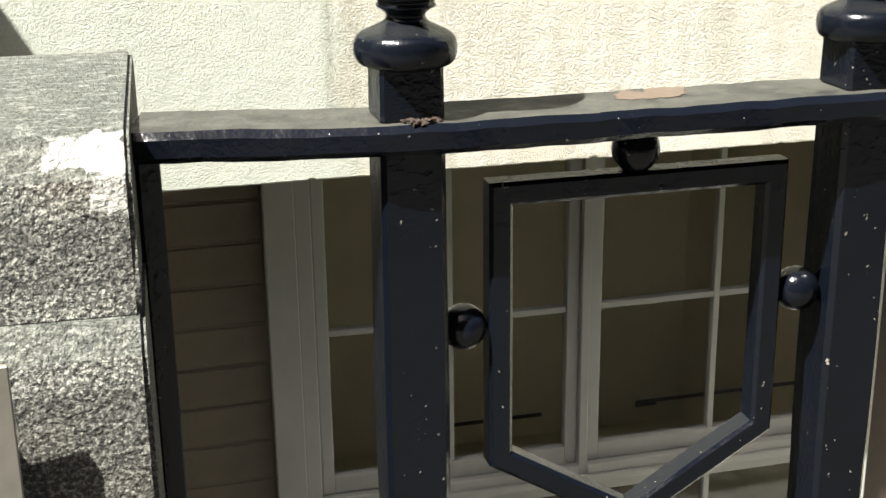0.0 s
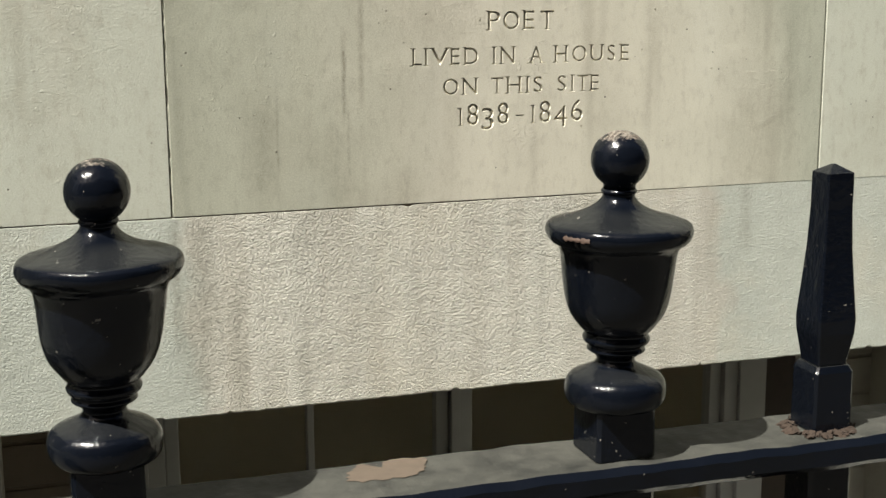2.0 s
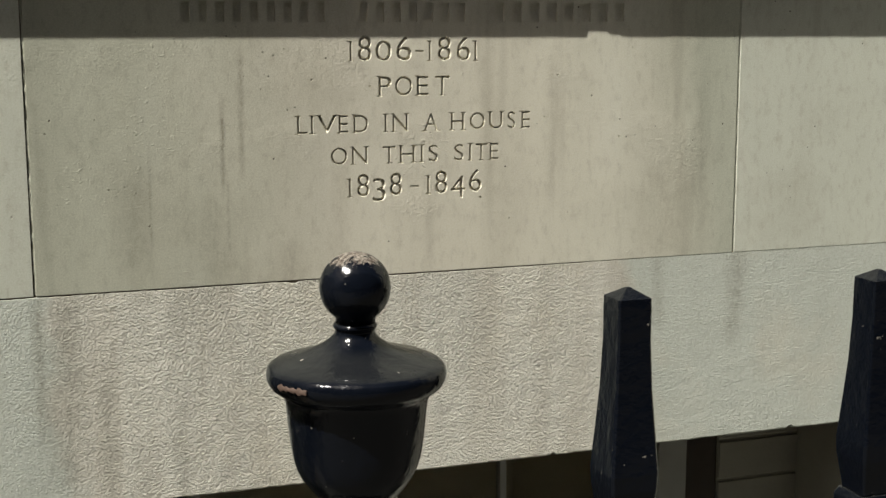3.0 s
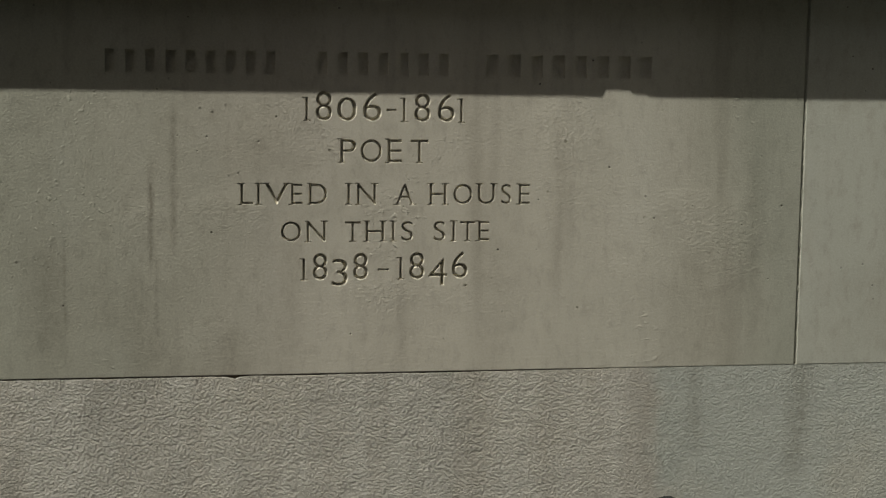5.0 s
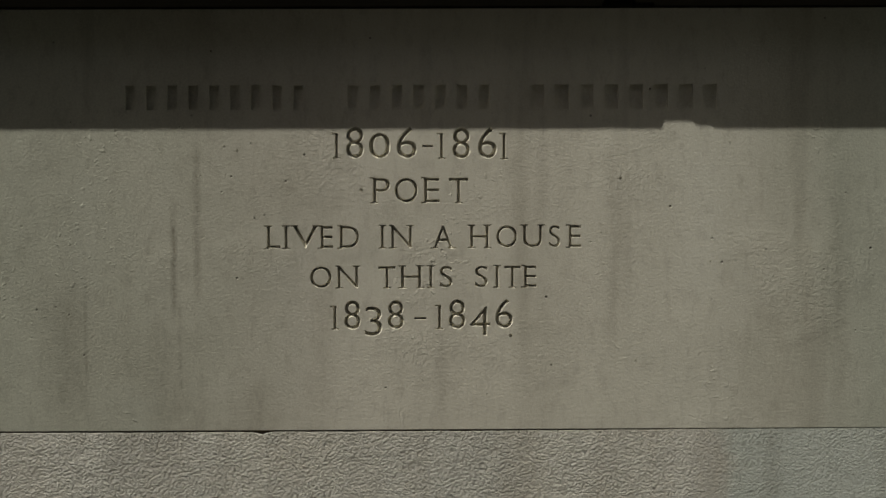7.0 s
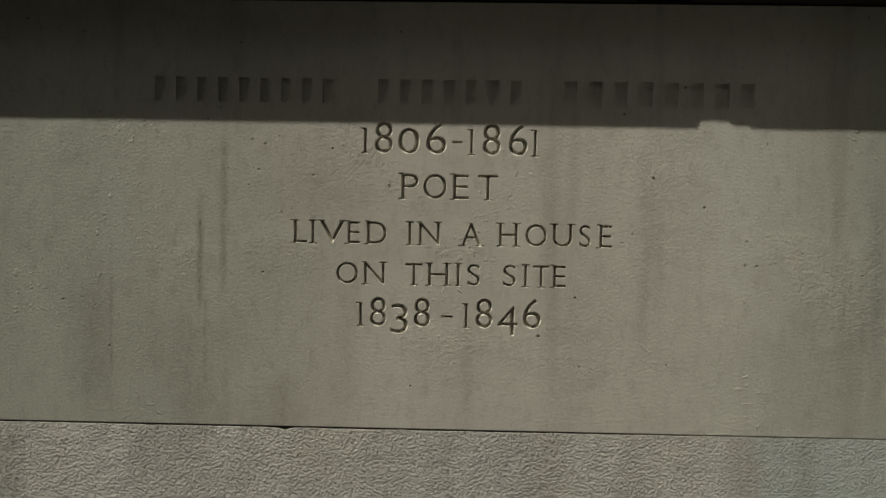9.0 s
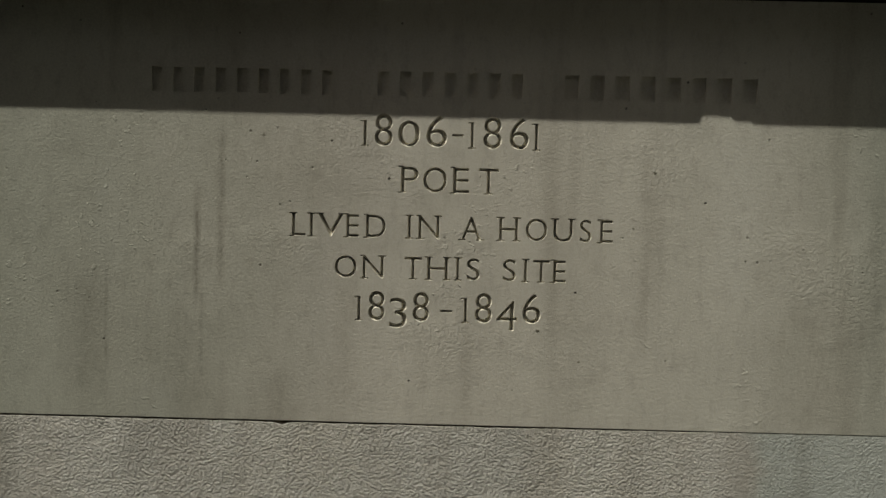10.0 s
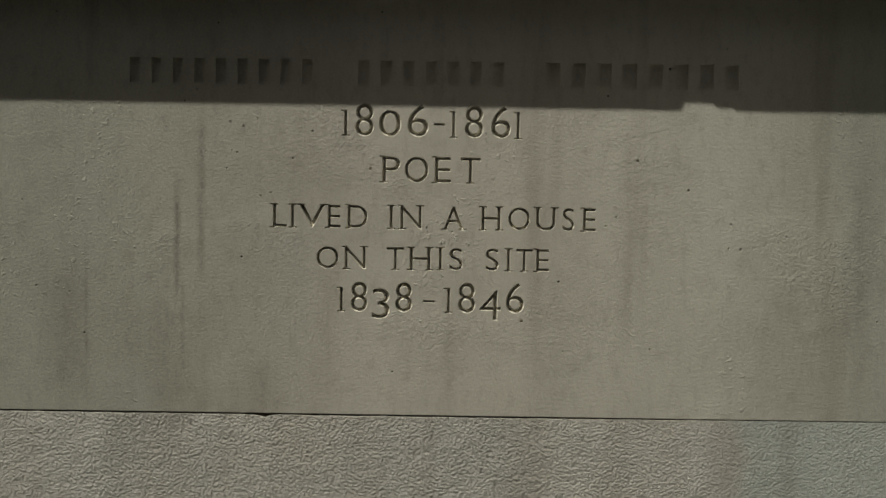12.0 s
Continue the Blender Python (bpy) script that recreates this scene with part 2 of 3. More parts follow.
def granite_material():
    """Rough-punched granite: grain in three tones, lichen on its top, and a splash of white paint near one arris."""
    k = Mat("rough_granite", 0.75)
    c = k.ramp(k.noise(290, 3, 0.7), [(0.36, (0.020, 0.020, 0.018)), (0.49, (0.085, 0.084, 0.075)), (0.64, (0.33, 0.325, 0.29))])
    c = k.mix(k.ramp(k.noise(5, 4), [(0.50, 0.0), (0.75, 0.34)]), c, (0.20, 0.15, 0.09))
    c = k.mix(k.ramp(k.noise(420, 1), [(0.62, 0.0), (0.66, 0.7)]), c, (0.03, 0.03, 0.03))
    top = k.ramp(k.math("ADD", k.axis(2, "normal"), k.math("MULTIPLY", k.noise(30, 4), 0.3)), [(0.80, 0.0), (1.0, 0.8)])
    lichen = k.ramp(k.noise(110, 5, 0.75, (0.5, 1, 1)), [(0.36, (0.030, 0.035, 0.029)), (0.54, (0.10, 0.11, 0.095)), (0.66, (0.29, 0.30, 0.27))])
    c = k.mix(top, c, lichen)
    ragged = k.math("MULTIPLY", k.math("SUBTRACT", k.noise(60, 4, 0.6), 0.5), 0.9)

    def splash(x, y, z, wide, deep, high, much):
        far = [k.math("DIVIDE", k.math("ABSOLUTE", k.math("SUBTRACT", k.axis(i), mid)), half) for i, mid, half in ((0, x, wide), (1, y, deep), (2, z, high))]
        return k.ramp(k.math("ADD", k.math("MAXIMUM", k.math("MAXIMUM", far[0], far[1]), far[2]), ragged), [(0.85, much), (1.05, 0.0)])

    paint = k.math("MAXIMUM", k.math("MAXIMUM", splash(-1.184, -2.352, 1.195, 0.016, 0.034, 0.014, 0.9), splash(-1.200, -2.352, 1.197, 0.030, 0.034, 0.011, 0.4)), splash(-1.184, -2.365, 1.170, 0.014, 0.03, 0.014, 0.28))
    c = k.mix(paint, c, (0.80, 0.79, 0.74))
    n = k.bump(k.noise(150, 4, 0.65), 0.012, 1.0)
    return k.done(c, None, n)


def white_block_material(name, tint, dark):
    k = Mat(name, 0.55)
    c = k.mix(k.random(), tuple(v * 0.9 for v in tint), tint)
    c = k.mix(k.ramp(k.noise(3, 5, 0.6), [(0.45, 0.0), (0.75, 0.6)]), c, dark)
    c = k.mix(k.ramp(k.noise(60, 3), [(0.6, 0.0), (0.75, 0.35)]), c, dark)
    return k.done(c, None, k.bump(k.noise(45, 4), 0.002, 0.6))


def plain_material(name, color, rough=0.6, metal=0.0, grain=30, depth=0.001, vary=0.25, gloss=0.5):
    k = Mat(name, rough, metal)
    k.b.inputs["Specular IOR Level"].default_value = gloss
    c = k.mix(k.noise(grain, 4, 0.6), tuple(v * (1 - vary) for v in color), tuple(min(1, v * (1 + vary)) for v in color))
    c = k.mix(k.ramp(k.noise(2.1, 4), [(0.4, 0.0), (0.75, 0.35)]), c, tuple(v * 0.55 for v in color))
    return k.done(c, None, k.bump(k.noise(grain * 2, 3), depth, 0.6))


def glass_material():
    k = Mat("window_glass", 0.04)
    k.b.inputs["Base Color"].default_value = (0.9, 0.92, 0.9, 1)
    k.b.inputs["Transmission Weight"].default_value = 1.0
    k.b.inputs["IOR"].default_value = 1.45
    k.put(k.bump(k.noise(3, 2), 0.002, 0.2), k.b.inputs["Normal"])
    return k.m


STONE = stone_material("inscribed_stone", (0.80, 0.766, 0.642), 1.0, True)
STONE_GREEN = stone_material("greenish_stone", (0.66, 0.675, 0.57), 0.55)
PLASTER = plaster_material()
PAINT = paint_material("black_gloss_paint", 0.22)
PAINT_DUSTY = paint_material("dusty_black_paint")
PAINT_WORN = paint_material("worn_black_paint", 0.2, 1.5)
PAINT_NICKED = paint_material("nicked_black_paint", 0.2, 0.45)
GRANITE = granite_material()
BLOCK = white_block_material("white_painted_blocks", (0.40, 0.39, 0.335), (0.28, 0.26, 0.215))
# browner copy of the block paint: the recess's shade is in its colour
BLOCK_SHADED = white_block_material("shade_tinted_blocks", (0.27, 0.225, 0.175), (0.15, 0.125, 0.095))
MORTAR = plain_material("dark_joint", (0.19, 0.15, 0.105), 0.9)
LEDGE_BLACK = plain_material("black_stone", (0.007, 0.006, 0.004), 1.0, grain=18, gloss=0.02)
WHITE = plain_material("white_window_paint", (0.55, 0.555, 0.53), 0.45, grain=12, vary=0.08)
BROWN = plain_material("dark_brown", (0.060, 0.042, 0.030), 0.5)
GLASS = glass_material()
ROOM = plain_material("dim_room_plaster", (0.62, 0.56, 0.42), 0.9)
RUST = plain_material("flaking_rust", (0.034, 0.022, 0.015), 0.95, grain=90, depth=0.004, vary=0.5)
RIM_RUST = plain_material("rim_rust", (0.085, 0.052, 0.037), 0.7, grain=320, depth=0.001, vary=0.9)
PRIMER = plain_material("worn_primer", (0.10, 0.075, 0.054), 0.85, grain=60, depth=0.001, vary=0.3)
PAVING = plain_material("paving_stone", (0.042, 0.041, 0.037), 0.85, grain=40)
AREA = plain_material("damp_area_stone", (0.20, 0.198, 0.18), 0.85, grain=30)
ASPHALT = plain_material("asphalt", (0.035, 0.035, 0.037), 0.9, grain=120, depth=0.003)
STREET = plain_material("street_brick", (0.07, 0.055, 0.045), 0.85, grain=12)
METAL = plain_material("weathered_steel", (0.32, 0.30, 0.26), 0.45, 0.6)
IRON = plain_material("dull_iron", (0.02, 0.02, 0.022), 0.4)


# ---- mesh helpers ----
def box(bm, x0, x1, y0, y1, z0, z1):
    v = [bm.verts.new((x, y, z)) for z in (z0, z1) for x, y in ((x0, y0), (x1, y0), (x1, y1), (x0, y1))]
    for f in ((3, 2, 1, 0), (4, 5, 6, 7), (0, 1, 5, 4), (1, 2, 6, 5), (2, 3, 7, 6), (3, 0, 4, 7)):
        bm.faces.new([v[i] for i in f])
    return bm


def boxed(x0, x1, y0, y1, z0, z1, bevel=0.0, steps=2):
    bm = box(bmesh.new(), x0, x1, y0, y1, z0, z1)
    if bevel:
        bmesh.ops.bevel(bm, geom=bm.edges[:], offset=bevel, segments=steps, affect="EDGES", profile=0.6)
    return bm


def mesh_of(bm, name, material, smooth=False):
    bmesh.ops.recalc_face_normals(bm, faces=bm.faces[:])
    me = bpy.data.meshes.new(name)
    bm.to_mesh(me)
    bm.free()
    me.materials.append(material)
    if smooth:
        me.shade_smooth()
    return me


def uneven(bm, size, scale=40.0):
    """Shifts a mesh's corners a little, as old castings under many coats are."""
    for v in bm.verts:
        v.co += noise.noise_vector(v.co * scale) * size + noise.noise_vector(v.co * scale * 0.25) * size
    return bm


def part(name, bm, material, parent=None, label="", smooth=False):
    ob = new(name, mesh_of(bm, name, material, smooth))
    ob.parent = parent
    return tagged(ob, label)


def holder(name, label="", category="", group="", kind="", at=(0, 0, 0)):
    ob = new(name)
    ob.location = at
    return tagged(ob, label, category, group, kind)


def lathe(profile, x, y, z, steps=48):
    """A turned solid about an upright axis; profile rows are (radius, height)."""
    bm = bmesh.new()
    rings = []
    for r, h in profile:
        if r < 1e-5:
            rings.append([bm.verts.new((x, y, z + h))])
        else:
            rings.append([bm.verts.new((x + r * math.cos(a), y + r * math.sin(a), z + h)) for a in (2 * math.pi * i / steps for i in range(steps))])
    for a, b in zip(rings, rings[1:]):
        for i in range(steps):
            j = (i + 1) % steps
            face = [a[i % len(a)], a[j % len(a)], b[j % len(b)], b[i % len(b)]]
            face = list(dict.fromkeys(face))
            if len(face) > 2:
                bm.faces.new(face)
    for ring, turn in ((rings[0], -1), (rings[-1], 1)):
        if len(ring) > 1:
            bm.faces.new(ring[::turn])
    return bm


def rounded(points, n=4):
    """Glides through profile points so that turned shapes have no hard breaks."""
    out = []
    p = [points[0], *points, points[-1]]
    for i in range(1, len(p) - 2):
        for k in range(n):
            t = k / n
            out.append(tuple(max(0.0, 0.5 * (2 * p[i][c] + (p[i + 1][c] - p[i - 1][c]) * t + (2 * p[i - 1][c] - 5 * p[i][c] + 4 * p[i + 1][c] - p[i + 2][c]) * t * t
                             + (3 * p[i][c] - p[i - 1][c] - 3 * p[i + 1][c] + p[i + 2][c]) * t ** 3)) for c in (0, 1)))
    out.append(points[-1])
    return out


def square_loft(rows, x, y, cut=0.12):
    """A square bar with eased arrises whose half-width changes with height; rows are (half, z)."""
    bm = bmesh.new()
    rings = []
    for h, z in rows:
        e = h * cut
        c = [(-h + e, -h), (h - e, -h), (h, -h + e), (h, h - e), (h - e, h), (-h + e, h), (-h, h - e), (-h, -h + e)]
        rings.append([bm.verts.new((x + a, y + b, z)) for a, b in c])
    for a, b in zip(rings, rings[1:]):
        for i in range(8):
            bm.faces.new((a[i], a[(i + 1) % 8], b[(i + 1) % 8], b[i]))
    bm.faces.new(rings[0][::-1])
    bm.faces.new(rings[-1])
    return bm


def ball(x, y, z, r, steps=24):
    bm = bmesh.new()
    bmesh.ops.create_uvsphere(bm, u_segments=steps, v_segments=steps // 2, radius=r, matrix=Matrix.Translation((x, y, z)))
    return bm


def bar_along(points, half_w, half_t, bevel=0.004):
    """A flat bar swept through points of the plan, mitred at its bends; half_t is its half height."""
    bm = bmesh.new()
    rings = []
    for i, p in enumerate(points):
        p = Vector(p)
        a = (p - Vector(points[i - 1])).normalized() if i else None
        b = (Vector(points[i + 1]) - p).normalized() if i < len(points) - 1 else None
        d = ((a or b) + (b or a)).normalized()
        side = Vector((-d.y, d.x, 0)).normalized()
        stretch = 1 / max(0.3, d.dot(b or a))
        e = bevel
        prof = [(-half_w + e, -half_t), (half_w - e, -half_t), (half_w, -half_t + e), (half_w, half_t - e), (half_w - e, half_t), (-half_w + e, half_t), (-half_w, half_t - e), (-half_w, -half_t + e)]
        rings.append([bm.verts.new(p + side * s * stretch + Vector((0, 0, h))) for s, h in prof])
    for a, b in zip(rings, rings[1:]):
        for i in range(8):
            bm.faces.new((a[i], a[(i + 1) % 8], b[(i + 1) % 8], b[i]))
    bm.faces.new(rings[0][::-1])
    bm.faces.new(rings[-1])
    return bm


# ---- large structure: facade over a basement area ----
X0, X1 = -4.3, 5.0                      # the facade's ends
OPEN_L, OPEN_R, LINTEL = -1.067, 1.66, 0.506
JOINT_Z = 1.024
JOINTS = (-2.454, -0.6225, 1.2065, 3.038)  # upright joints of the smooth course
LEDGE_Z = 1.832
BACK_Y = 0.32                            # face of the recessed basement wall
AREA_Z = -1.9

wall = holder("wall_facade", "cream stone facade with plaster plinth over a recessed basement", "wall", kind="structure")
part("core", boxed(X0, X1, 0.034, 0.60, LINTEL, 7.0), MORTAR, wall)


def rough_edge_strip(x0, x1, y0, y1, z0, z1, step=0.006, wobble=0.0022, seed=1.0):
    """A course whose lower front arris is worn into small nicks."""
    bm = bmesh.new()
    n = int((x1 - x0) / step)
    rows = []
    for i in range(n + 1):
        x = x0 + (x1 - x0) * i / n
        w = wobble * (noise.noise((x * 9, seed, 0)) + 0.7 * noise.noise((x * 41, seed, 3)))
        if noise.noise((x * 23, seed, 8)) > 0.48:
            w += wobble * 2.2
        gap = 0.0025 + 0.0016 * noise.noise((x * 17, seed, 21)) + 0.0010 * noise.noise((x * 70, seed, 31)) - 0.0028 * min(1, max(0, (x - 0.45) / 0.6))
        gap += 0.005 * max(0, 1 - abs(x + 0.017) / 0.016)
        rows.append([bm.verts.new(p) for p in ((x, y0 + 0.003, z0 + w), (x, y0, z0 + 0.004 + w), (x, y0 + 0.0005, z1 - gap - 0.0012), (x, y0 + 0.0016, z1 - gap), (x, y1, z1 - gap), (x, y1, z0))])
    for a, b in zip(rows, rows[1:]):
        for k in range(6):
            bm.faces.new((a[k], a[(k + 1) % 6], b[(k + 1) % 6], b[k]))
    bm.faces.new(rows[0])
    bm.faces.new(rows[-1][::-1])
    return bm


part("plinth_course", rough_edge_strip(X0, X1, 0.0, 0.034, LINTEL, JOINT_Z + 0.0008), PLASTER, wall, "rough stippled cream plaster")

part("bed_joint", boxed(X0 + 0.01, X1 - 0.01, 0.0034, 0.030, JOINT_Z - 0.008, JOINT_Z + 0.006), MORTAR, wall)

# ---- the inscription: glyph boxes in the plane of the wall ----
ROWS = (
    (1.467, 1.515, (("P", 0.201, 0.235), ("O", 0.243, 0.288), ("E", 0.299, 0.330), ("T", 0.347, 0.385))),
    (1.380, 1.423, (("L", -0.003, 0.023), ("I", 0.031, 0.037), ("V", 0.047, 0.095), ("E", 0.100, 0.124), ("D", 0.137, 0.175), ("I", 0.216, 0.222), ("N", 0.236, 0.276),
                    ("A", 0.317, 0.355), ("H", 0.388, 0.424), ("O", 0.438, 0.479), ("U", 0.490, 0.527), ("S", 0.540, 0.562), ("E", 0.578, 0.602))),
    (1.303, 1.345, (("O", 0.079, 0.121), ("N", 0.132, 0.172), ("T", 0.211, 0.244), ("H", 0.254, 0.294), ("I", 0.309, 0.315), ("S", 0.329, 0.354),
                    ("S", 0.397, 0.422), ("I", 0.437, 0.443), ("T", 0.454, 0.485), ("E", 0.492, 0.516))),
)
DATES = (
    (("1", 0.130, 0.135, 1.553, 1.599), ("8", 0.150, 0.185, 1.552, 1.613), ("0", 0.194, 0.236, 1.552, 1.601), ("6", 0.247, 0.287, 1.552, 1.612), ("-", 0.296, 0.317, 1.573, 1.578),
     ("1", 0.331, 0.336, 1.552, 1.599), ("8", 0.354, 0.389, 1.551, 1.611), ("6", 0.403, 0.440, 1.551, 1.611), ("1", 0.451, 0.456, 1.551, 1.599)),
    (("1", 0.124, 0.129, 1.223, 1.267), ("8", 0.144, 0.176, 1.222, 1.279), ("3", 0.184, 0.218, 1.209, 1.267), ("8", 0.228, 0.260, 1.222, 1.279), ("-", 0.280, 0.303, 1.241, 1.246),
     ("1", 0.326, 0.331, 1.223, 1.268), ("8", 0.346, 0.379, 1.222, 1.280), ("4", 0.387, 0.427, 1.209, 1.266), ("6", 0.436, 0.471, 1.223, 1.281)),
)
# serifs as (place across, at the foot 0 or head 1, reach to the left, to the right)
SERIFS = {
    "L": ((0.08, 0, 1, 0), (0.08, 1, 1, 1)), "I": ((0.5, 0, 1, 1), (0.5, 1, 1, 1)), "1": ((0.5, 0, 1, 1), (0.5, 1, 1.3, 0)), "V": ((0.06, 1, 0.8, 1), (0.94, 1, 1, 0.8)),
    "E": ((0.08, 0, 1, 0), (0.08, 1, 1, 0)), "D": ((0.08, 0, 1, 0), (0.08, 1, 1, 0)), "N": ((0.08, 0, 1, 1), (0.08, 1, 1, 0), (0.92, 1, 1, 1)),
    "A": ((0.05, 0, 1, 1), (0.95, 0, 1, 1)), "H": ((0.07, 0, 1, 1), (0.07, 1, 1, 1), (0.93, 0, 1, 1), (0.93, 1, 1, 1)), "U": ((0.07, 1, 1, 1), (0.93, 1, 1, 1)),
    "T": ((0.5, 0, 1, 1),), "P": ((0.08, 0, 1, 1), (0.08, 1, 1, 0)),
}
DEPTH = 0.0085
CHAMFER = 0.036


def glyph_mesh(char):
    """The built-in font's character as a flat-faced solid, x across and y up, two units thick."""
    curve = bpy.data.curves.new("glyph", "FONT")
    curve.body, curve.size, curve.extrude, curve.resolution_u = char, 1.0, 0.0, 6
    curve.bevel_depth, curve.bevel_resolution, curve.offset = CHAMFER, 0, -CHAMFER + 0.003
    ob = new("glyph", curve)
    me = bpy.data.meshes.new_from_object(ob.evaluated_get(bpy.context.evaluated_depsgraph_get()))
    bpy.data.objects.remove(ob)
    return me


def groove(bm, x0, x1, z0, z1, depth):
    """A straight V-shaped cut, open to the front."""
    e = 0.42 * min(x1 - x0, z1 - z0)
    rings = [[bm.verts.new((x, y, z)) for x, z in ((x0 + d, z0 + d), (x1 - d, z0 + d), (x1 - d, z1 - d), (x0 + d, z1 - d))] for y, d in ((-0.002, 0.0), (0.0002, 0.0), (depth, e))]
    for a, b in zip(rings, rings[1:]):
        for i in range(4):
            bm.faces.new((a[i], a[(i + 1) % 4], b[(i + 1) % 4], b[i]))
    bm.faces.new(rings[0][::-1])
    bm.faces.new(rings[-1])


def add_glyph(bm, char, x0, x1, z0, z1, depth):
    """Adds one character, fitted to its box, as a cutter whose far face lies at the given depth."""
    if char in "-I1":
        w = 0.0064 if char != "-" else 0
        m = (x0 + x1) / 2
        groove(bm, *((m - w / 2, m + w / 2) if w else (x0, x1)), z0, z1, depth)
    else:
        me = glyph_mesh(char)
        co = np.array([v.co[:] for v in me.vertices])
        lo, hi = co.min(0), co.max(0)
        f = bmesh.new()
        f.from_mesh(me)
        bmesh.ops.remove_doubles(f, verts=f.verts[:], dist=1e-5)
        at = {}
        for v in f.verts:
            u, w = (v.co.x - lo[0]) / (hi[0] - lo[0]), (v.co.y - lo[1]) / (hi[1] - lo[1])
            at[v.index] = bm.verts.new((x0 + u * (x1 - x0), depth * v.co.z / CHAMFER if v.co.z > 0 else 0.002 * v.co.z / CHAMFER, z0 + w * (z1 - z0)))
        for face in f.faces:
            bm.faces.new([at[v.index] for v in face.verts])
        f.free()
        bpy.data.meshes.remove(me)
    for across, head, left, right in SERIFS.get(char, ()):
        m = x0 + across * (x1 - x0)
        z = z1 if head else z0
        groove(bm, m - 0.0026 - 0.0050 * left, m + 0.0026 + 0.0050 * right, z - 0.0017, z + 0.0017, depth * 0.5)


def carved(me, cutter_bm):
    """The mesh with the cutter taken out of it."""
    body, knife = new("body", me), new("knife", mesh_of(cutter_bm, "knife", STONE))
    mod = body.modifiers.new("cut", "BOOLEAN")
    mod.object, mod.operation, mod.solver, mod.use_self = knife, "DIFFERENCE", "EXACT", True
    out = bpy.data.meshes.new_from_object(body.evaluated_get(bpy.context.evaluated_depsgraph_get()))
    bpy.data.objects.remove(body)
    bpy.data.objects.remove(knife)
    return out


cutter = bmesh.new()
for z0, z1, glyphs in ROWS:
    for ch, a, b in glyphs:
        add_glyph(cutter, ch, a, b, z0, z1, DEPTH)
for row in DATES:
    for ch, a, b, z0, z1 in row:
        add_glyph(cutter, ch, a, b, z0, z1, DEPTH)
# the name above the dates stays a row of plain bars
for a, b, n in ((-0.280, 0.080, 9), (0.144, 0.436, 7), (0.493, 0.872, 8)):
    pitch = (b - a) / n
    for i in range(n):
        box(cutter, a + pitch * i + 0.0105, a + pitch * (i + 1) - 0.0105, -0.01, 0.0068, 1.646, 1.692)
# small drilled stops beside the words
for x, z, r in ((0.179, 1.492, 0.0030), (0.466, 1.209, 0.0034), (0.396, 1.498, 0.0016), (0.285, 1.383, 0.0018),
                (-0.058, 1.568, 0.0026), (-0.032, 1.583, 0.0017), (0.677, 1.513, 0.0030), (0.887, 1.580, 0.0018), (0.640, 1.408, 0.0021), (0.852, 1.352, 0.0024),
                (0.709, 1.159, 0.0022), (0.545, 1.152, 0.0023), (-0.080, 1.523, 0.0016), (-0.026, 1.439, 0.0020), (-0.007, 1.445, 0.0020), (0.590, 1.424, 0.0016), (0.420, 1.095, 0.0017)):
    bmesh.ops.create_cone(cutter, cap_ends=True, segments=10, radius1=r, radius2=r, depth=0.016, matrix=Matrix.Translation((x, -0.004, z)) @ Matrix.Rotation(radians(90), 4, "X"))

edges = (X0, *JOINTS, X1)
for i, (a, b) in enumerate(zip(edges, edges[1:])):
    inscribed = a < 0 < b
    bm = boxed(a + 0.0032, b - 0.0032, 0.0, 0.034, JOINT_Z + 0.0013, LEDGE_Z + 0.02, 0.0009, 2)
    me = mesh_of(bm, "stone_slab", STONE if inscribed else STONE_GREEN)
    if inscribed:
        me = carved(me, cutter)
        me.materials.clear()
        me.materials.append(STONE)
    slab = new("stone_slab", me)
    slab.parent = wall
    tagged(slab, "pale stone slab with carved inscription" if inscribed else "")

for jx in JOINTS[1:3]:
    crack = bmesh.new()
    prev = None
    for i in range(150):
        z = JOINT_Z + 0.004 + (LEDGE_Z - JOINT_Z) * i / 150
        m = jx + 0.0014 * noise.noise((jx, z * 30, 1)) + 0.0010 * noise.noise((jx, z * 90, 2))
        w = 0.0022 + 0.0042 * max(0, noise.noise((jx, z * 22, 7)))
        d = 0.0028 + 0.0032 * noise.noise((jx, z * 60, 4))
        row = [crack.verts.new((m - w * 0.3, 0.012, z)), crack.verts.new((m - w * 0.2, d, z)), crack.verts.new((m + w, d * 0.6, z)), crack.verts.new((m + w * 1.2, 0.012, z))]
        if prev:
            for k in range(3):
                crack.faces.new((prev[k], prev[k + 1], row[k + 1], row[k]))
        prev = row
    part("joint_mortar", crack, STONE, wall, "crumbling joint mortar")

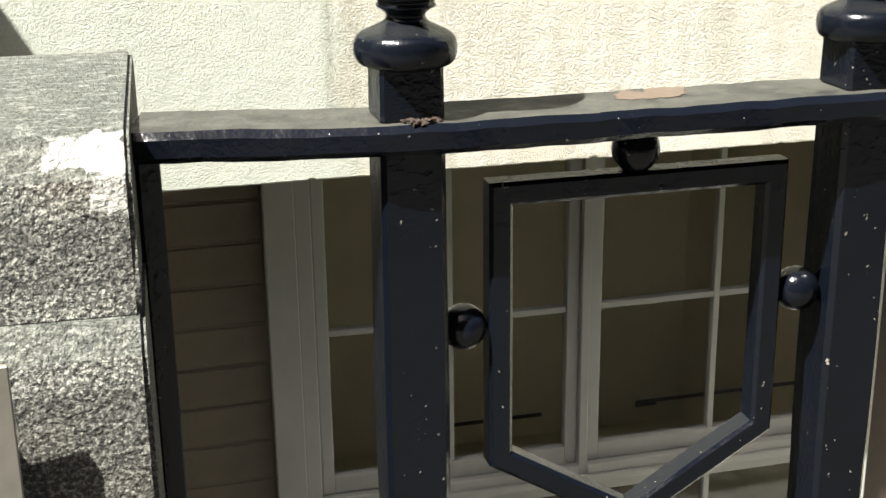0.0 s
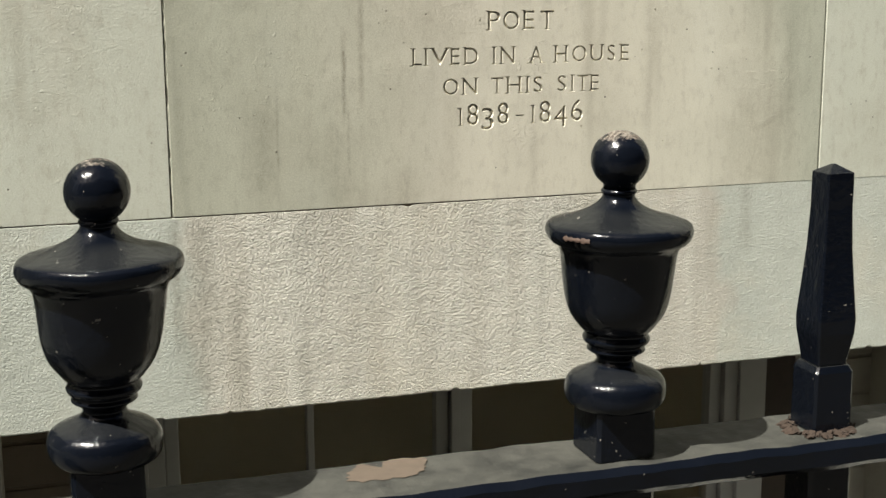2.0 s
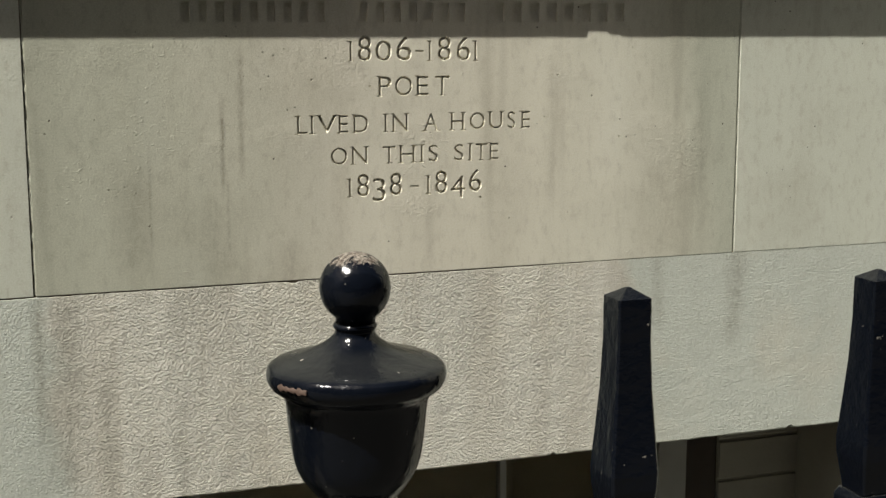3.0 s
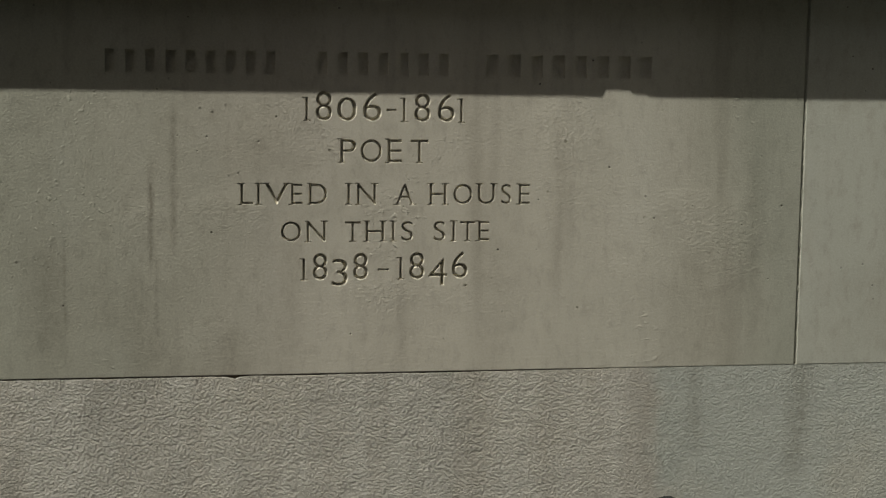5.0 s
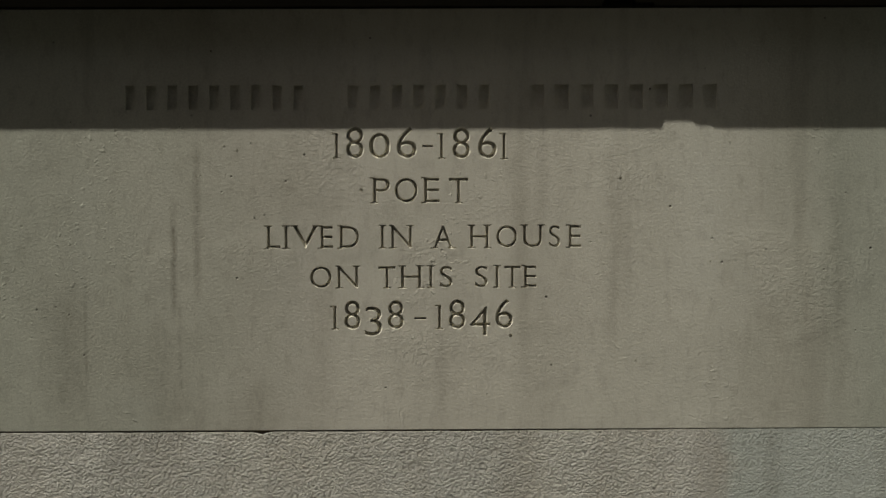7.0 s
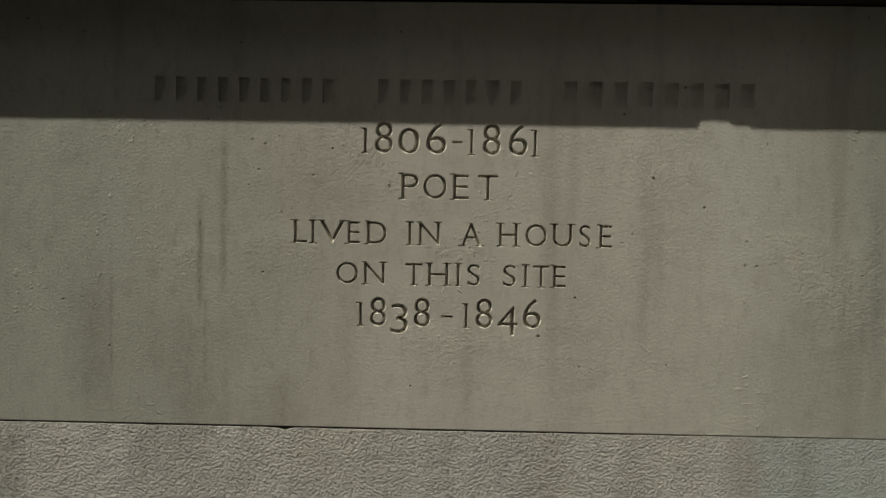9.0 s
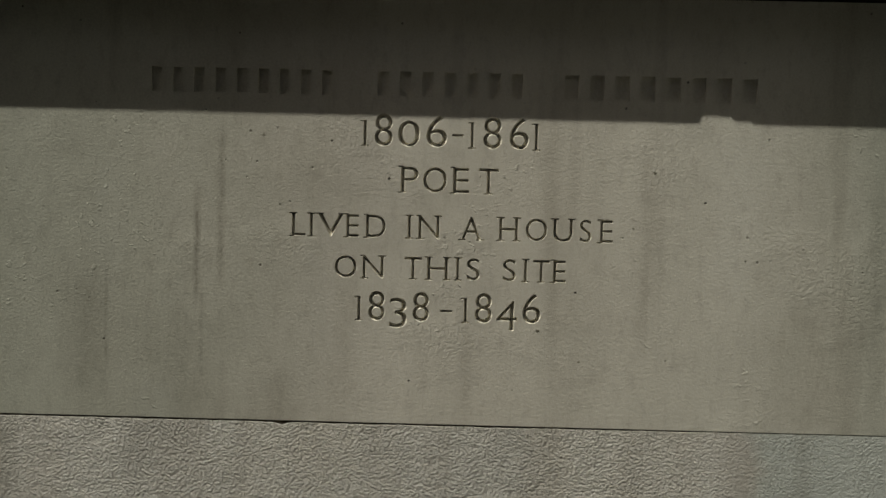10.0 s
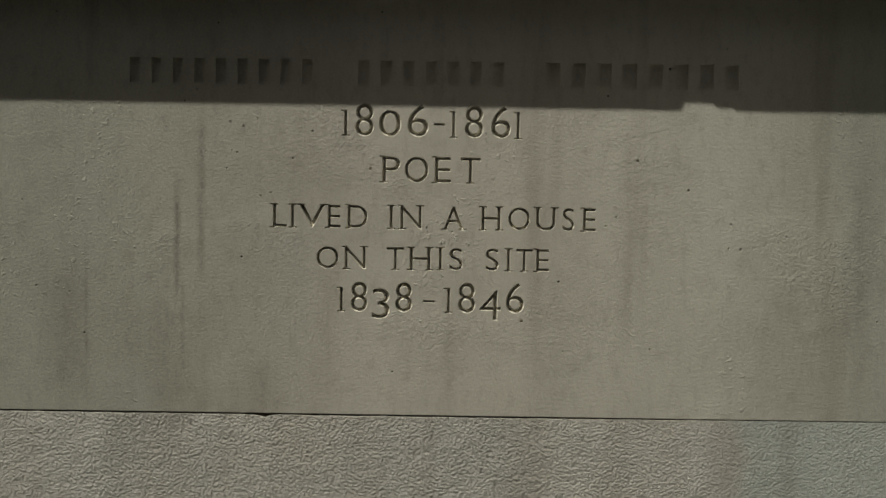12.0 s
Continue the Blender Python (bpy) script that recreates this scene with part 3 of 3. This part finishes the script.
# ledge over the inscription, one even near-black tone, with a chipped lower arris
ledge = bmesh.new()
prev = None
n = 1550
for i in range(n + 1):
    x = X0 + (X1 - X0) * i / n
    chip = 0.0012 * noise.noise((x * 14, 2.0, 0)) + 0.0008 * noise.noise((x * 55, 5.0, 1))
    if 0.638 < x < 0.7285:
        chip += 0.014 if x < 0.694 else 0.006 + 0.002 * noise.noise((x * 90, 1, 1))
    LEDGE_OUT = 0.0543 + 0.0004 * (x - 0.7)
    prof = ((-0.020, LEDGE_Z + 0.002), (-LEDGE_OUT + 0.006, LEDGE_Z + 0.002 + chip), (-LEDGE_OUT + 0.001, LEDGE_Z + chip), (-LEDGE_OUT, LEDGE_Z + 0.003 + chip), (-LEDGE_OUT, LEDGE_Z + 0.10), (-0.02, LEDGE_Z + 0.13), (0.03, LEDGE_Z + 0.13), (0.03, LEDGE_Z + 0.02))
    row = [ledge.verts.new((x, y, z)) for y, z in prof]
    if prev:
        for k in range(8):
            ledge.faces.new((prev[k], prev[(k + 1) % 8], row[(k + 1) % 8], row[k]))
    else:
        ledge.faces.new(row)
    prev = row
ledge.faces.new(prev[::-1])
part("ledge", ledge, LEDGE_BLACK, wall, "near-black moulded stone ledge")
part("upper_wall", boxed(X0, X1, 0.0, 0.034, LEDGE_Z + 0.131, 7.0), STONE_GREEN, wall)


# ---- ground, street and closing walls ----
part("pavement", boxed(-14, 14, -5.2, -2.39, -0.15, 0.0), PAVING)
part("road", boxed(-40, 40, -14.0, -5.2, -0.30, -0.13), ASPHALT)
part("area_floor", boxed(X0, X1, -2.39, 3.2, AREA_Z - 0.15, AREA_Z), AREA)
part("wall_area", boxed(X0, X1, -2.39, -2.16, AREA_Z, 0.10, 0.01), PAVING)
# unseen wall, added this tall and dark to cut low sky and reflections
part("wall_opposite_unseen", boxed(-40, 40, -15.0, -14.0, -0.3, 16.0), STREET)
part("wall_east", boxed(X1, X1 + 0.3, -2.39, 3.2, AREA_Z, 7.0), BLOCK)
part("wall_room", boxed(-1.2, 1.8, 3.0, 3.2, AREA_Z, 0.6), ROOM)
part("floor_room", boxed(-1.2, 1.8, 0.40, 3.0, AREA_Z, AREA_Z + 0.02), ROOM)
part("wall_room_west", boxed(-1.4, -1.2, 0.40, 3.0, AREA_Z, 0.6), ROOM)
part("wall_room_east", boxed(1.8, 2.0, 0.40, 3.0, AREA_Z, 0.6), ROOM)
part("ceiling", boxed(-1.4, 2.0, 0.6, 3.2, LINTEL, 0.62), ROOM)
for ob in list(scene.objects):
    if ob.parent is None and ob.type == "MESH":
        tagged(ob, kind="structure")
# the steps' side wall, whose coping throws the slanting shade
part("wall_steps", boxed(-2.30, -2.06, -2.2, -0.002, AREA_Z, 2.21, 0.01), BLOCK)
tagged(bpy.data.objects["wall_steps"], "white painted side wall of the entrance steps", "wall", kind="structure")


def course_wall(name, label, x0, x1, y, z0, z1, high, long, material, deep=0.012, back=0.18, proud=0.0):
    """Coursed blocks with sunk joints before a dark backing."""
    w = holder(name, label, "wall", kind="structure")
    part("backing", boxed(x0, x1, y + deep, y + back, z0, z1), material, w)
    shapes = {}
    z, row = z1, 0
    while z - high > z0 - 0.01:
        x = x0 - (long / 2 if row % 2 else 0)
        while x < x1 - 0.005:
            a, b = max(x, x0), min(x + long, x1)
            if b - a > 0.02:
                key = round(b - a, 3)
                if key not in shapes:
                    shapes[key] = mesh_of(boxed(0.003, b - a - 0.003, -proud, deep + 0.002, 0.003, high - 0.005, 0.004, 1), "block", material)
                o = new("block", shapes[key])
                o.location = (a, y + random.uniform(-0.0015, 0.0015), z - high)
                o.parent = w
            x += long
        z -= high
        row += 1
    return w


BASE_TOP = LINTEL - 0.002
course_wall("wall_basement_west", "white painted stone courses beside the basement window recess", -2.05, OPEN_L, 0.0, AREA_Z, BASE_TOP, 0.127, 3.9, BLOCK, 0.008, back=0.33)
course_wall("wall_basement_east", "white painted stone courses beside the basement window recess", OPEN_R, X1, 0.0, AREA_Z, BASE_TOP, 0.127, 3.9, BLOCK, 0.008, back=0.60)
WIN_L, WIN_R = -0.778, 1.249
# west courses take the copy with shade painted in
course_wall("wall_recess_west", "painted brick courses in the window recess, shade put into their colour", OPEN_L - 0.1, WIN_L, BACK_Y, AREA_Z, BASE_TOP, 0.127, 2.9, BLOCK_SHADED, 0.005)
course_wall("wall_recess_east", "pale painted brick courses in the window recess", WIN_R + 0.126, OPEN_R + 0.02, BACK_Y, AREA_Z, BASE_TOP, 0.127, 2.9, BLOCK, 0.006)

# ---- basement window ----
window = holder("window_1", "white painted timber basement casement window with glazing bars", "window", kind="structure")
WY = BACK_Y - 0.01
W_TOP, W_BOT, TRANSOM = LINTEL - 0.004, -1.66, -0.604
MID = 0.2125
IN_L, IN_R = -0.640, 1.107


def stick(name, x0, x1, z0, z1, y0, y1, parent, bevel=0.004):
    return part(name, boxed(x0, x1, y0, y1, z0, z1, bevel, 2), WHITE, parent)


stick("casing", WIN_L, IN_L - 0.048, W_BOT, W_TOP, WY - 0.02, WY + 0.14, window)
stick("casing_bead", IN_L - 0.048, IN_L, W_BOT, W_TOP, WY - 0.006, WY + 0.14, window)
stick("casing_bead", IN_R, IN_R + 0.048, W_BOT, W_TOP, WY - 0.006, WY + 0.14, window)
stick("casing", IN_R + 0.048, WIN_R, W_BOT, W_TOP, WY - 0.02, WY + 0.14, window)
# plain dark strip set between the casing and the east courses
part("dark_strip", boxed(WIN_R, WIN_R + 0.126, BACK_Y + 0.01, BACK_Y + 0.16, W_BOT, W_TOP), BROWN, window, "dark brown strip beside the window casing")
part("window_sill", boxed(IN_L, IN_R, WY - 0.022, WY + 0.10, TRANSOM - 0.060, TRANSOM - 0.035, 0.006), WHITE, window)
stick("transom", IN_L, MID - 0.015, TRANSOM - 0.035, TRANSOM, WY - 0.012, WY + 0.12, window)


stick("transom", MID + 0.015, IN_R, TRANSOM - 0.035, TRANSOM, WY - 0.012, WY + 0.12, window)


def casement(x0, x1, z0, z1, bars):
    """One light: stiles, rails, a glazing bar each way and its panes."""
    s = holder("casement")
    s.parent = window
    f, y0, y1 = 0.042, WY + 0.012, WY + 0.056
    stick("stile", x0 + 0.003, x0 + f, z0 + 0.003, z1, y0, y1, s)
    stick("stile", x1 - f, x1 - 0.003, z0 + 0.003, z1, y0, y1, s)
    stick("bottom_rail", x0 + f, x1 - f, z0 + 0.003, z0 + 0.062, y0 + 0.002, y1, s)
    stick("top_rail", x0 + f, x1 - f, z1 - 0.05, z1, y0 + 0.002, y1, s)
    m = (x0 + x1) / 2
    stick("glazing_bar", m - 0.010, m + 0.010, z0 + 0.062, z1 - 0.05, y0 + 0.008, y1, s, 0.003)
    cuts = [z0 + 0.062, *bars, z1 - 0.05]
    for a, b in ((x0 + f, m - 0.010), (m + 0.010, x1 - f)):
        for z in bars:
            stick("glazing_bar", a, b, z - 0.010, z + 0.010, y0 + 0.010, y1, s, 0.003)
        for c, d in zip(cuts, cuts[1:]):
            g = part("pane", boxed(a - 0.003, b + 0.003, y0 + 0.026, y0 + 0.030, c - 0.003, d + 0.003), GLASS, s)
            g.visible_shadow = False
    return s


stick("mullion", MID - 0.015, MID + 0.015, W_BOT, W_TOP, WY - 0.006, WY + 0.08, window)
for a, b in ((IN_L, MID - 0.015), (MID + 0.015, IN_R)):
    casement(a, b, TRANSOM, W_TOP, (-0.068,))
    casement(a, b, W_BOT, TRANSOM - 0.060, (-1.18,))
    stay = bmesh.new()
    box(stay, a + 0.20, b - 0.10, WY + 0.08, WY + 0.092, TRANSOM + 0.150, TRANSOM + 0.158)
    box(stay, a + 0.20, a + 0.27, WY + 0.078, WY + 0.094, TRANSOM + 0.140, TRANSOM + 0.152)
    tagged(part("window_stay", stay, IRON), "dark iron window stay bar inside the casement", "window stay")

# ---- railing ----
RY, RTOP = -2.262, 1.190
RT = 0.0135
railing = holder("railing", "black gloss painted cast iron area railing, chipped and dusty", "railing", at=(0, 0, 0))
rail_line = [(-1.158, RY + 0.040), (-0.965, RY + 0.004), (-0.905, RY), (1.6, RY), (X1 - 0.02, RY)]
rail_points = []
for (xa, ya), (xb, yb) in zip(rail_line, rail_line[1:]):
    steps = max(1, int((xb - xa) / (0.012 if xa < 1.5 else 0.2)))
    rail_points += [(xa + (xb - xa) * i / steps, ya + (yb - ya) * i / steps, RTOP - RT) for i in range(steps)]
rail_points.append((X1 - 0.02, RY, RTOP - RT))
part("top_rail", uneven(bar_along(rail_points, 0.0455, RT, 0.006), 0.0013, 34.0), PAINT_DUSTY, railing, "flat dusty black top rail")

URN = rounded(((0.0, 0.045), (0.030, 0.045), (0.0435, 0.050), (0.0470, 0.062), (0.0435, 0.074), (0.030, 0.081), (0.0205, 0.086), (0.0175, 0.092), (0.0225, 0.097), (0.0270, 0.100), (0.0255, 0.104), (0.0295, 0.107),
               (0.0310, 0.111), (0.0290, 0.116), (0.0330, 0.120), (0.0430, 0.134), (0.0480, 0.150), (0.0510, 0.172), (0.0530, 0.190), (0.0555, 0.197), (0.0590, 0.200), (0.0640, 0.204), (0.0672, 0.211), (0.0655, 0.218), (0.0580, 0.2215),
               (0.0420, 0.226), (0.0270, 0.232), (0.0175, 0.239), (0.0148, 0.244), (0.0165, 0.2475), (0.0150, 0.250)), 3)
SIZE = 0.945
URN = [(r * SIZE, h * SIZE) for r, h in URN]
BALL = [(0.0250 * math.cos(a), 0.257 + 0.0250 * math.sin(a)) for a in (math.pi * (-0.31 + 0.81 * i / 18) for i in range(18))] + [(0.0, 0.2820)]


def rust_clump(x, y, r, seed, parent):
    """Loose flakes of rust lifted round a foot."""
    rnd = random.Random(seed)
    bm = bmesh.new()
    for _ in range(120):
        a = rnd.uniform(0, 2 * math.pi)
        d = r * rnd.uniform(0.80, 1.22)
        s = rnd.uniform(0.0014, 0.0046)
        m = Matrix.Translation((x + d * math.cos(a) * 1.1, y + d * math.sin(a), RTOP + s * 0.3)) @ Euler((rnd.uniform(-0.6, 0.6), rnd.uniform(-0.6, 0.6), a)).to_matrix().to_4x4() @ Matrix.Diagonal((1.6, 1.0, 0.45, 1))
        bmesh.ops.create_icosphere(bm, subdivisions=1, radius=s, matrix=m)
    for v in bm.verts:
        v.co += Vector((rnd.uniform(-1, 1), rnd.uniform(-1, 1), rnd.uniform(-1, 1))) * 0.0008
    return part("rust_crust", bm, RUST, parent, "flaking orange-brown rust")


def leaning(bm, lean):
    for v in bm.verts:
        v.co.x += (v.co.z - RTOP) * lean
    return bm


def post(x, worn, lift, lean):
    """A standard: shaft below the rail, square neck, turned urn and ball above it."""
    shaft = part("post", square_loft(((0.0285, 0.02), (0.0285, 0.80), (0.0295, 0.84), (0.0298, 0.93), (0.0292, 1.02), (0.0288, 1.10), (0.0286, RTOP - 2 * RT - 0.001)), x, RY, 0.16), PAINT, railing)
    part("neck", square_loft(((0.0280, RTOP + 0.001), (0.0275, RTOP + 0.046)), x, RY), PAINT, shaft)
    part("urn", leaning(uneven(lathe(URN, x, RY, RTOP), 0.0009, 26.0), lean), PAINT, shaft, "turned urn finial", True)
    part("ball_finial", leaning(lathe([(0.0138, 0.2353)] + [(r, h + lift) for r, h in BALL], x, RY, RTOP), lean), worn, shaft, "ball finial with worn flaking top", True)
    return shaft


def spike(x, lean=0.0):
    """A lesser bar: shaft below the rail, square block and tapered spike above it."""
    shaft = part("bar", square_loft(((0.021, 0.02), (0.021, 0.80), (0.0242, 0.85), (0.0242, 0.94), (0.0233, 1.02), (0.0226, 1.10), (0.0223, RTOP - 2 * RT - 0.001)), x, RY, 0.16), PAINT, railing)
    part("block", square_loft(((0.0204, RTOP + 0.001), (0.0200, RTOP + 0.0565), (0.0171, RTOP + 0.0622)), x, RY), PAINT, shaft)
    part("spike", square_loft(((0.0152, RTOP + 0.0630), (0.0157, RTOP + 0.068), (0.0195, RTOP + 0.0925), (0.0200, RTOP + 0.1055), (0.0176, RTOP + 0.137), (0.0152, RTOP + 0.170), (0.0138, RTOP + 0.2075), (0.0138, RTOP + 0.233), (0.0136, RTOP + 0.240), (0.0015, RTOP + 0.2472)), x, RY, 0.10), PAINT, shaft, "tapered square spike")
    return shaft


P1, P2 = -0.9290, -0.4915
for i, x in enumerate((P1, P2)):
    post(x, (PAINT_NICKED, PAINT_WORN)[i], (0.0, 0.0040)[i], (0.020, 0.002)[i])
rust_clump(P1 + 0.006, RY - 0.024, 0.012, 3, railing)
for i in range(24):
    x = -0.2795 + 0.2245 * i
    if x < X1 - 0.1:
        spike(x)
        if i in (0, 4, 7):
            rust_clump(x - 0.006, RY - 0.004, 0.025, 11 + i, railing)


# shield-shaped panel hung between the two posts
def flat_frame(points, half, y):
    """A closed bar round a flat outline, mitred."""
    bm = bmesh.new()
    rings = []
    n = len(points)
    for i in range(n):
        p, a, b = (Vector((points[j % n][0], 0, points[j % n][1])) for j in (i, i - 1, i + 1))
        d1, d2 = (p - a).normalized(), (b - p).normalized()
        d = (d1 + d2).normalized()
        out = Vector((d.z, 0, -d.x)) / max(0.4, d.dot(d2))
        h, e, deep = half, half * 0.3, points[i][2]
        prof = [(-h + e, -deep), (h - e, -deep), (h, -deep + e), (h, deep - e), (h - e, deep), (-h + e, deep), (-h, deep - e), (-h, -deep + e)]
        rings.append([bm.verts.new(p + out * s + Vector((0, y + q, 0))) for s, q in prof])
    for i in range(n):
        a, b = rings[i], rings[(i + 1) % n]
        for k in range(8):
            bm.faces.new((a[k], a[(k + 1) % 8], b[(k + 1) % 8], b[k]))
    return bm


PX = -0.711
SIDE, HEAD, FOOT = 0.135, 1.114, 0.853   # the frame's half width, its top and the height of its lower bends
part("panel_frame", flat_frame(((PX - SIDE, HEAD, 0.0130), (PX - SIDE, 0.99, 0.0135), (PX - SIDE, FOOT, 0.0135), (PX, FOOT - 0.082, 0.0135), (PX + SIDE, FOOT, 0.0135), (PX + SIDE, 0.99, 0.0135), (PX + SIDE, HEAD, 0.0130)), 0.0112, RY), PAINT, railing, "shield-shaped iron panel frame")
for x, z, r in ((PX - 0.004, 1.1445, 0.0225), (-0.879, 0.988, 0.0215), (-0.542, 0.991, 0.0220), (PX, 0.737, 0.0225)):
    part("ball", ball(x, RY, z, r), PAINT, railing, "", True)

# rust on the second urn's rim
rim = bmesh.new()
prev = None
for i in range(16):
    a = radians(200 + 24 * i / 15)
    w = 0.0010 + 0.0026 * abs(noise.noise((i * 0.7, 3, 3)))
    row = [rim.verts.new((P2 + rr * math.cos(a), RY + rr * math.sin(a), RTOP + 0.2008 + h)) for rr, h in ((0.0643, -w), (0.0648, 0.0), (0.0636, w))]
    if prev:
        for k in range(2):
            rim.faces.new((prev[k], prev[k + 1], row[k + 1], row[k]))
    prev = row
part("rim_rust", rim, RIM_RUST, railing, "orange-brown rust on the urn rim", True)

# bare patch on the rail
patch = bmesh.new()
rnd = random.Random(5)
ring = []
for i in range(40):
    a = 2 * math.pi * i / 40
    k = 1 / max(abs(math.cos(a)), abs(math.sin(a)))
    k = min(k, 1.22) * (1 + 0.10 * rnd.uniform(-1, 1))
    ring.append(patch.verts.new((-0.696 + 0.033 * k * math.cos(a) + 0.010 * math.sin(a), RY + 0.018 + 0.021 * k * math.sin(a), RTOP + 0.0006)))
patch.faces.new(ring)
part("bare_patch", patch, PRIMER, railing, "bare patch of orange-brown primer")
part("railing_kerb", boxed(X0 + 3.1, X1, -2.39, -2.14, 0.101, 0.18, 0.012), PAVING)
tagged(bpy.data.objects["railing_kerb"], "worn stone kerb under the railing", "kerb", kind="structure")

# ---- granite pier at the railing's end ----
def profile_block(profile, x0, x1):
    """A block with one outline across its depth, drawn from end to end."""
    bm = bmesh.new()
    ends = [[bm.verts.new((x, y, z)) for y, z in profile] for x in (x0, x1)]
    for i in range(len(profile)):
        j = (i + 1) % len(profile)
        bm.faces.new((ends[0][i], ends[0][j], ends[1][j], ends[1][i]))
    bm.faces.new(ends[0][::-1])
    bm.faces.new(ends[1])
    bmesh.ops.bevel(bm, geom=[e for e in bm.edges if abs(e.verts[0].co.x - e.verts[1].co.x) < 1e-6], offset=0.004, segments=2, affect="EDGES")
    return bm


pier = holder("granite_pier", "rough grey granite pier, rounded top, splashed with white paint", "pier")
PIER_R = -1.1665
PIER_TURN = Matrix.Translation((PIER_R, -2.38, 0)) @ Matrix.Rotation(radians(-2.4), 4, "Z") @ Matrix.Translation((-PIER_R, 2.38, 0))


def pier_block(profile, x0, x1):
    """A dressed block of the pier, its faces and arrises left a little uneven, turned with the railing's end."""
    bm = profile_block(profile, x0, x1)
    bmesh.ops.transform(bm, matrix=PIER_TURN, verts=bm.verts[:])
    return bm


part("shaft", pier_block([(-2.428, 0.0), (-2.422, 1.033), (-2.412, 1.054), (-2.387, 1.074), (-1.905, 1.074), (-1.905, 0.0)], -1.62, PIER_R + 0.002), GRANITE, pier)
part("cap", pier_block([(-2.378, 1.075), (-2.372, 1.095), (-2.369, 1.152), (-2.360, 1.179), (-2.328, 1.204), (-2.309, 1.208), (-1.95, 1.205), (-1.92, 1.190), (-1.912, 1.15), (-1.908, 1.075)], -1.62, PIER_R), GRANITE, pier)
part("half_bar", boxed(-1.161, -1.139, RY + 0.020, RY + 0.060, 0.181, RTOP - 2 * RT - 0.001, 0.004), PAINT, railing)

# steel post that stands before the pier
sign = holder("steel_post", "weathered steel angle post standing before the granite pier", "post", at=(0, 0, 0))
part("flange", boxed(-1.313, -1.263, -2.446, -2.440, 0.0, 1.071, 0.001, 1), METAL, sign)
part("web", boxed(-1.313, -1.307, -2.440, -2.424, 0.0, 1.069, 0.001, 1), METAL, sign)
